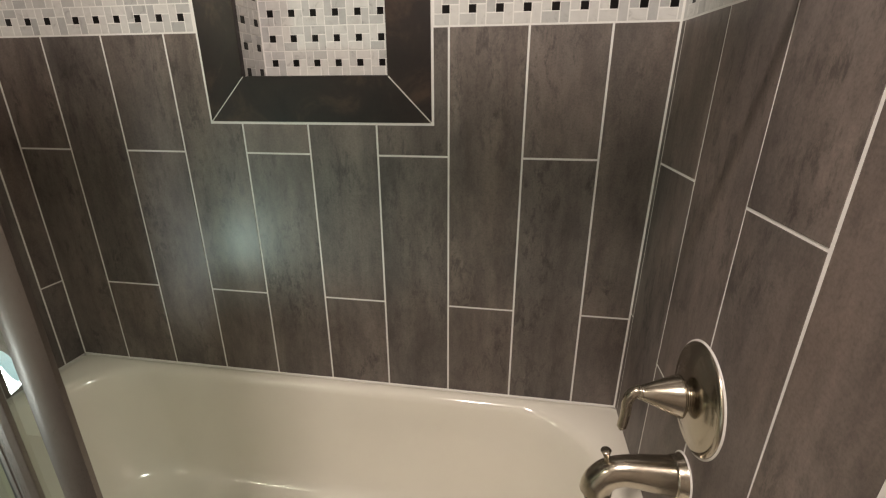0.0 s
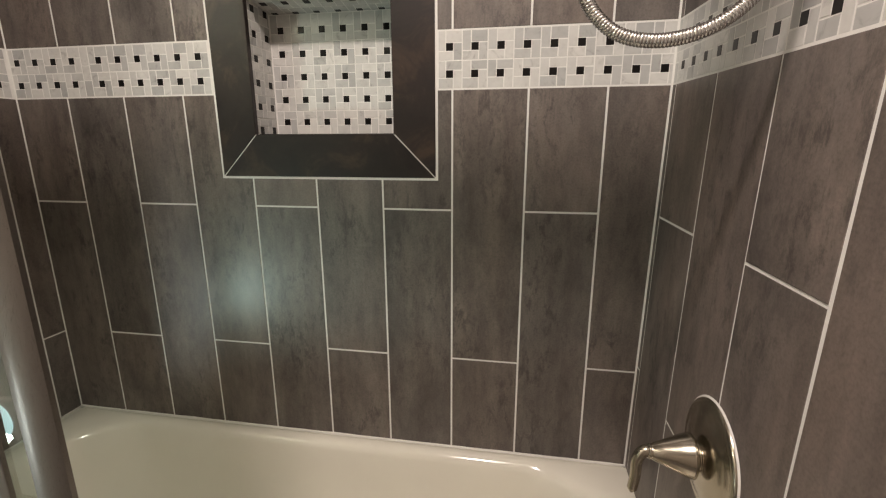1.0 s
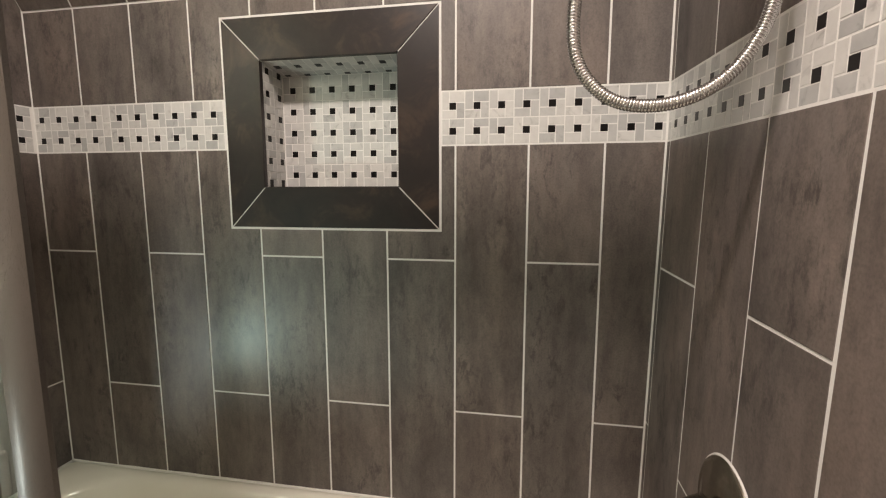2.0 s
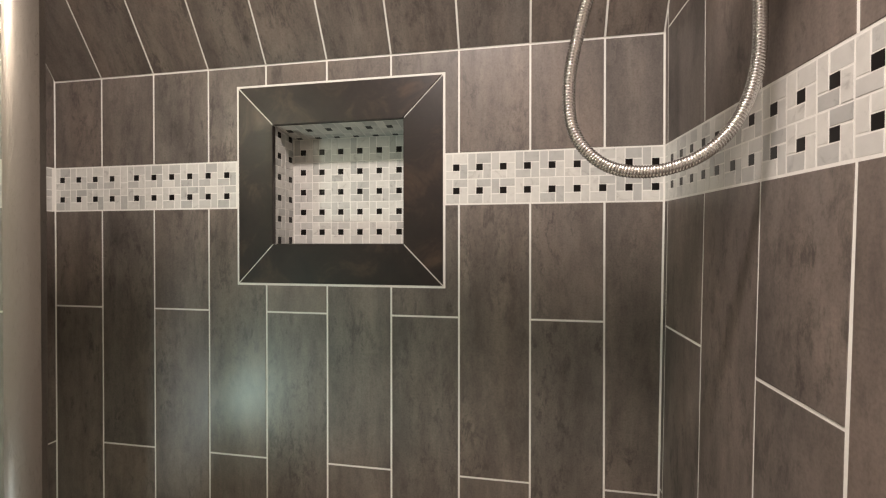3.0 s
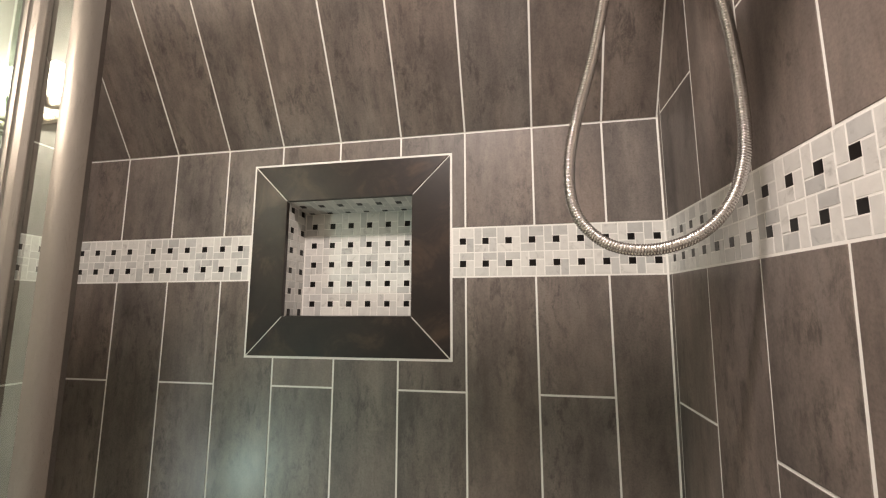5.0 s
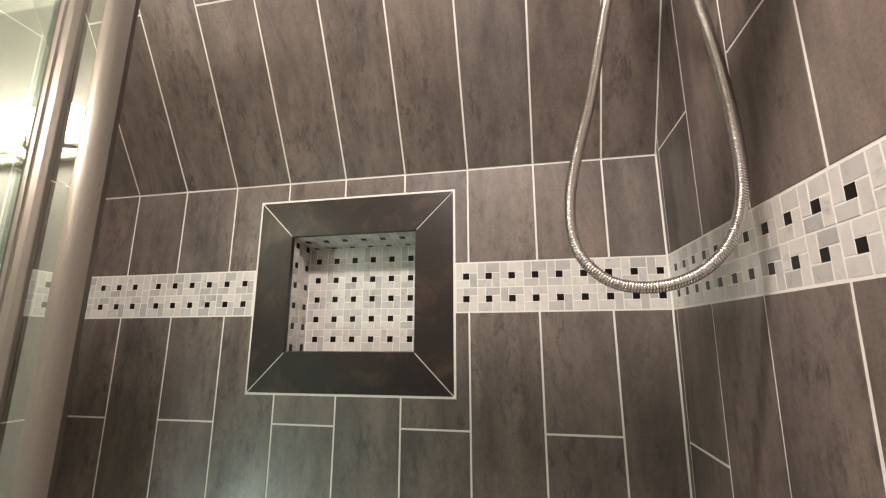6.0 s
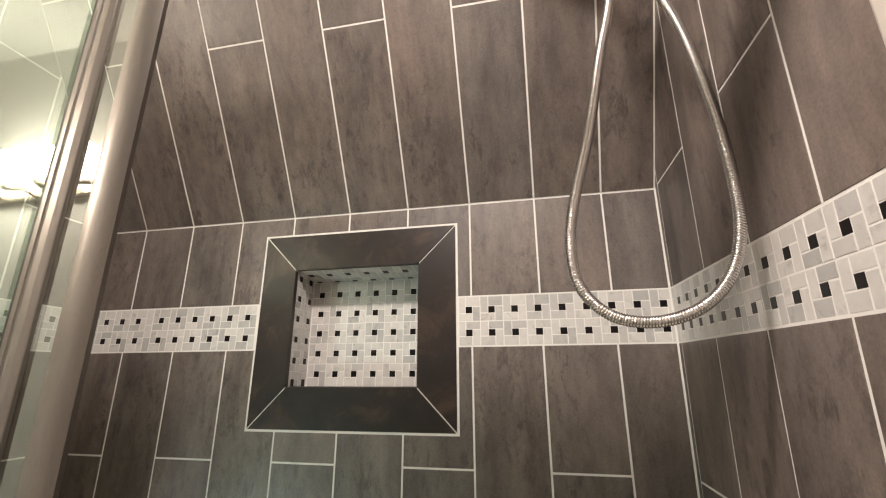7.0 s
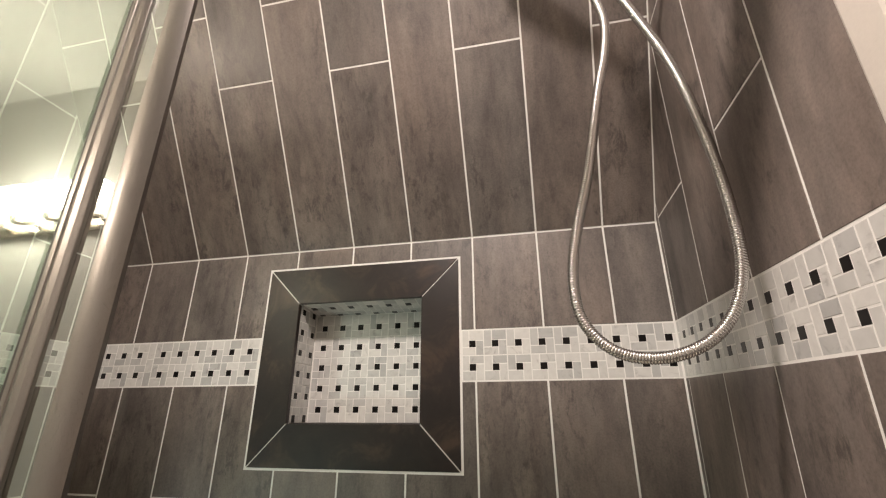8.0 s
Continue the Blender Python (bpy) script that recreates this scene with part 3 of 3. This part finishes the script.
# ---------------- lamps of the room ----------------
def vanity_light():
    """Opal shades in a row on a nickel plate, fixed to the rear wall."""
    ob = empty("vanity_light", "vanity light with glowing opal glass shades on a nickel plate", "wall lamp", at=(-1.795, ROOM_BACK, 1.86))
    part("back_plate", box(-0.25, 0.335, 0.0, 0.020, -0.085, -0.050, 0.006), NICKEL, ob)
    for x in (-0.161, -0.025, 0.111, 0.247):
        arm, _ = smooth_path([(x, 0.018, -0.04), (x, 0.05, -0.055), (x, 0.078, -0.062), (x, 0.085, -0.022)], 20)
        part("arm", tube(arm, lambda i, a: 0.008, 12), NICKEL, ob, smooth=True)
        part("shade", box(x - 0.061, x + 0.061, 0.050, 0.112, -0.024, 0.056, 0.012, segments=3), SHADE, ob, "glowing square opal glass shade", True)
    return ob


def ceiling_light():
    ob = empty("ceiling_light", "round opal dome ceiling light with nickel rim", "ceiling light", at=(*DOME, CEILING))
    part("rim", lathe([(0.150, 0.0), (0.176, 0.0), (0.178, -0.014), (0.170, -0.022), (0.152, -0.022)], 48), NICKEL, ob, smooth=True)
    part("dome", lathe([(0.150, -0.004), (0.148, -0.030), (0.128, -0.055), (0.085, -0.074), (0.0, -0.082)], 48), OPAL, ob, "glowing opal glass dome", True)
    return ob


def added_cool_lamp():
    # stand-in body for the unseen source of the cool patch on the tiles
    ob = empty("added_cool_lamp", "added cool lamp standing in for the unseen source of the cool patch", "night light", at=(COOL_AT[0], ROOM_BACK, COOL_AT[2]))
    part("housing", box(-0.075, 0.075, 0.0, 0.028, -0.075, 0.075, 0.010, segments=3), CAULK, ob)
    part("lens", lathe([(0.068, 0.0), (0.066, 0.004), (0.045, 0.008), (0.0, 0.010)], 28, m=pose(0, 0.0285, 0, -90, 0, 0)), COOLGLOW, ob, "glowing cool lens of the added lamp", True)
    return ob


vanity_light()
ceiling_light()
added_cool_lamp()

# ---------------- tiles: back wall ----------------
LINES = [X_LEFT] + [-0.313 + (k - 7) * PITCH for k in range(1, 8)] + [-0.1585, -0.0065, X_RIGHT - 0.001]
HIGH_JOINT, LOW_JOINT = 1.0220, 0.669


def plank(poly, frame_m, wall):
    lay("tile", poly, THICK, EASE, WOOD, frame_m, wall, random.uniform(-0.0002, 0.0003), 0.0004)


def shrunk(poly):
    return [tuple(p) for p in inset(poly, JOINT / 2)]


def fitted(poly):
    """The last column is cut to the leaning plumbing wall, with a caulked gap."""
    return [(min(u, X_RIGHT - 0.0012 - LEAN * max(0.0, BAND_LOW - v)), v) for u, v in poly]


for k in range(10):
    a, b = LINES[k], LINES[k + 1]
    cut = HIGH_JOINT if k % 2 == 0 else LOW_JOINT
    plank(shrunk(fitted(rect(a, RIM, b, cut))), BACK_M, wall_back)
    low, high = cut, EAVE
    over_left, over_right = a < NX0 < b, a < NX1 < b
    if over_left:
        plank(shrunk([(a, low), (b, low), (b, NZ0), (NX0, NZ0), (NX0, BAND_LOW), (a, BAND_LOW)]), BACK_M, wall_back)
        plank(shrunk([(a, BAND_HIGH), (NX0, BAND_HIGH), (NX0, NZ1), (b, NZ1), (b, high), (a, high)]), BACK_M, wall_back)
    elif over_right:
        plank(shrunk([(a, low), (b, low), (b, BAND_LOW), (NX1, BAND_LOW), (NX1, NZ0), (a, NZ0)]), BACK_M, wall_back)
        plank(shrunk([(NX1, BAND_HIGH), (b, BAND_HIGH), (b, high), (a, high), (a, NZ1), (NX1, NZ1)]), BACK_M, wall_back)
    elif NX0 < a and b < NX1:
        plank(shrunk(rect(a, low, b, NZ0)), BACK_M, wall_back)
        plank(shrunk(rect(a, NZ1, b, high)), BACK_M, wall_back)
    else:
        plank(shrunk(fitted(rect(a, low, b, BAND_LOW))), BACK_M, wall_back)
        plank(shrunk(rect(a, BAND_HIGH, b, high)), BACK_M, wall_back)

# sloped wall above
for k in range(10):
    a, b = LINES[k], LINES[k + 1]
    cuts = [0.0, 0.442, SLOPE_LENGTH] if k % 2 else [0.0, 0.619, SLOPE_LENGTH]
    for v0, v1 in zip(cuts, cuts[1:]):
        plank(shrunk(rect(a, v0, b, v1)), SLOPE_M, wall_slope)

# right wall: u runs from the corner towards the room; from the band upwards its courses are tipped down that way to fit
# the camera's view


def bent_to_view(poly):
    out = []
    for u, v in poly:
        fall = 0.034 * min(1.0, max(0.0, (v - 0.98) / 0.29)) + 0.008 * min(1.0, max(0.0, (v - BAND_LOW) / 0.11))
        out.append((u * (1 - 0.010 * min(1.5, max(0.0, (BAND_LOW - v) / 0.25))), v - fall * u))
    return out


RLINES = [0.001, 0.019, 0.200, 0.369, 0.5255, -Y_END]
for k in range(5):
    a, b = RLINES[k], RLINES[k + 1]
    lower = [RIM, 1.021, BAND_LOW] if k in (1, 3) else [RIM, 0.684, BAND_LOW]
    upper = [BAND_HIGH, 1.616, 2.232, 2.6] if k in (1, 3) else [BAND_HIGH, 1.985, 2.6]
    for cuts, m in ((lower, RIGHT_LOW_M), (upper, RIGHT_M)):
        for v0, v1 in zip(cuts, cuts[1:]):
            plank(shrunk(bent_to_view(rect(a, v0, b, v1))), m, wall_right)

# left wall: u is the world's y
YL = [0.0, -0.061, -0.2165, -0.372, -0.5275, Y_END]
for k in range(5):
    a, b = YL[k + 1], YL[k]
    lower = [RIM, 1.024, BAND_LOW] if k % 2 else [RIM, 0.662, BAND_LOW]
    upper = [BAND_HIGH, 1.622, 2.232, 2.6] if k % 2 else [BAND_HIGH, 1.985, 2.6]
    for cuts in (lower, upper):
        for v0, v1 in zip(cuts, cuts[1:]):
            plank(shrunk(rect(a, v0, b, v1)), LEFT_M, wall_left)

# ---------------- niche ----------------
niche = tagged(empty("shower_niche", "recessed shower niche of white marble mosaic with mitred charcoal border", "niche"), kind="structure")
g = 0.004
O = [(NX0 + g / 2, NZ0 + g / 2), (NX1 - g / 2, NZ0 + g / 2), (NX1 - g / 2, NZ1 - g / 2), (NX0 + g / 2, NZ1 - g / 2)]
I = [(IX0, IZ0), (IX1, IZ0), (IX1, IZ1), (IX0, IZ1)]
for k in range(4):
    j = (k + 1) % 4
    lay("border_tile", [tuple(p) for p in inset([O[k], O[j], I[j], I[k]], 0.0014)], 0.0125, 0.0009, SLATE, BACK_M, niche, 0.0015)

# ---------------- marble mosaic ----------------
MOD, DOT, SEAM = 0.0515, 0.0150, 0.0022


def mosaic(u0, v0, u1, v1, cu, cv, frame_m, wall, step=0.0515, bend=list):
    """Pinwheel mosaic over u0..u1, v0..v1, with the centre of one dark square at cu, cv."""
    a = (MOD - DOT) / 2
    k = step / MOD
    for i in range(int((u0 - cu) / step) - 2, int((u1 - cu) / step) + 3):
        for j in range(int((v0 - cv) / MOD) - 2, int((v1 - cv) / MOD) + 3):
            x, y = -MOD / 2, cv + j * MOD - MOD / 2
            pieces = [
                (x + a, y + a, x + a + DOT, y + a + DOT, True), (x, y + a, x + a, y + MOD, False), (x + a, y + a + DOT, x + MOD, y + MOD, False),
                (x + a + DOT, y, x + MOD, y + a + DOT, False), (x, y, x + a + DOT, y + a, False),
            ]
            for p0, q0, p1, q1, dark in pieces:
                p0, q0, p1, q1 = max(cu + i * step + k * p0, u0), max(q0, v0), min(cu + i * step + k * p1, u1), min(q1, v1)
                if q0 - v0 < 0.009:
                    q0 = v0
                if v1 - q1 < 0.009:
                    q1 = v1
                if p1 - p0 < 0.0045 or q1 - q0 < 0.0095:
                    continue
                poly = bend(rect(p0, q0, p1, q1, 0.0004 if dark else SEAM))
                lay("dark_mosaic_tile" if dark else "mosaic_tile", poly, 0.006, 0.0004, BLACK if dark else MARBLE, frame_m, wall, random.uniform(-0.0005, -0.0002), 0.0020)


B0, B1 = BAND_LOW + 0.0004, BAND_HIGH - 0.0004
ROW = BAND_LOW + 0.0290
mosaic(NX1 + 0.003, B0, X_RIGHT - 0.002, B1, -0.319, ROW, BACK_M, wall_back)
mosaic(-1.1695, B0, NX0 - 0.003, B1, -1.1437, ROW, BACK_M, wall_back)
mosaic(X_LEFT + 0.002, B0, -1.191, B1, -1.2170, ROW, BACK_M, wall_back)
for v, w in ((B0, ROW + 0.008), (ROW + 0.008, ROW + 0.041), (ROW + 0.041, B1)):
    lay("mosaic_tile", rect(-1.191, v, -1.1695, w, SEAM), 0.006, 0.0004, MARBLE, BACK_M, wall_back)
mosaic(0.003, B0, -Y_END - 0.002, B1, 0.0430, ROW, RIGHT_M, wall_right, 0.0504, bent_to_view)
mosaic(Y_END + 0.002, B0, -0.003, B1, -0.033, ROW, LEFT_M, wall_left)

DEPTH = 0.098
NBACK = Matrix(((1, 0, 0, 0), (0, 0, -1, DEPTH), (0, 1, 0, 0), (0, 0, 0, 1)))
mosaic(IX0 - 0.002, IZ0 - 0.002, IX1 + 0.002, 1.4560, -0.736, 1.2160, NBACK, niche)
NLEFT = Matrix(((0, 0, 1, IX0 - 0.002), (1, 0, 0, 0), (0, 1, 0, 0), (0, 0, 0, 1)))
mosaic(0.0125, IZ0, DEPTH - 0.001, IZ1 + 0.014, 0.083, 1.196, NLEFT, niche)
NRIGHT = Matrix(((0, 0, -1, IX1 + 0.002), (-1, 0, 0, 0), (0, 1, 0, 0), (0, 0, 0, 1)))
mosaic(-DEPTH + 0.001, IZ0, -0.0125, IZ1 + 0.014, -0.083, 1.196, NRIGHT, niche)
DROP = math.atan2(0.0125, DEPTH - 0.0125)
NTOP = Matrix.Translation((0, 0.0125, IZ1 + 0.001)) @ Matrix.Rotation(-DROP, 4, "X") @ Matrix(((1, 0, 0, 0), (0, -1, 0, 0), (0, 0, -1, 0), (0, 0, 0, 1)))
mosaic(IX0, -0.090, IX1, -0.001, -0.744, -0.034, NTOP, niche)
lay("grout_bed", rect(IX0, -0.090, IX1, 0.0), 0.01, 0.0005, GROUT, NTOP, niche, -0.0010)
lay("sill_tile", rect(IX0, 0.0125, IX1, DEPTH), 0.006, 0.0008, SLATE, Matrix.Translation((0, 0, IZ0)), niche)
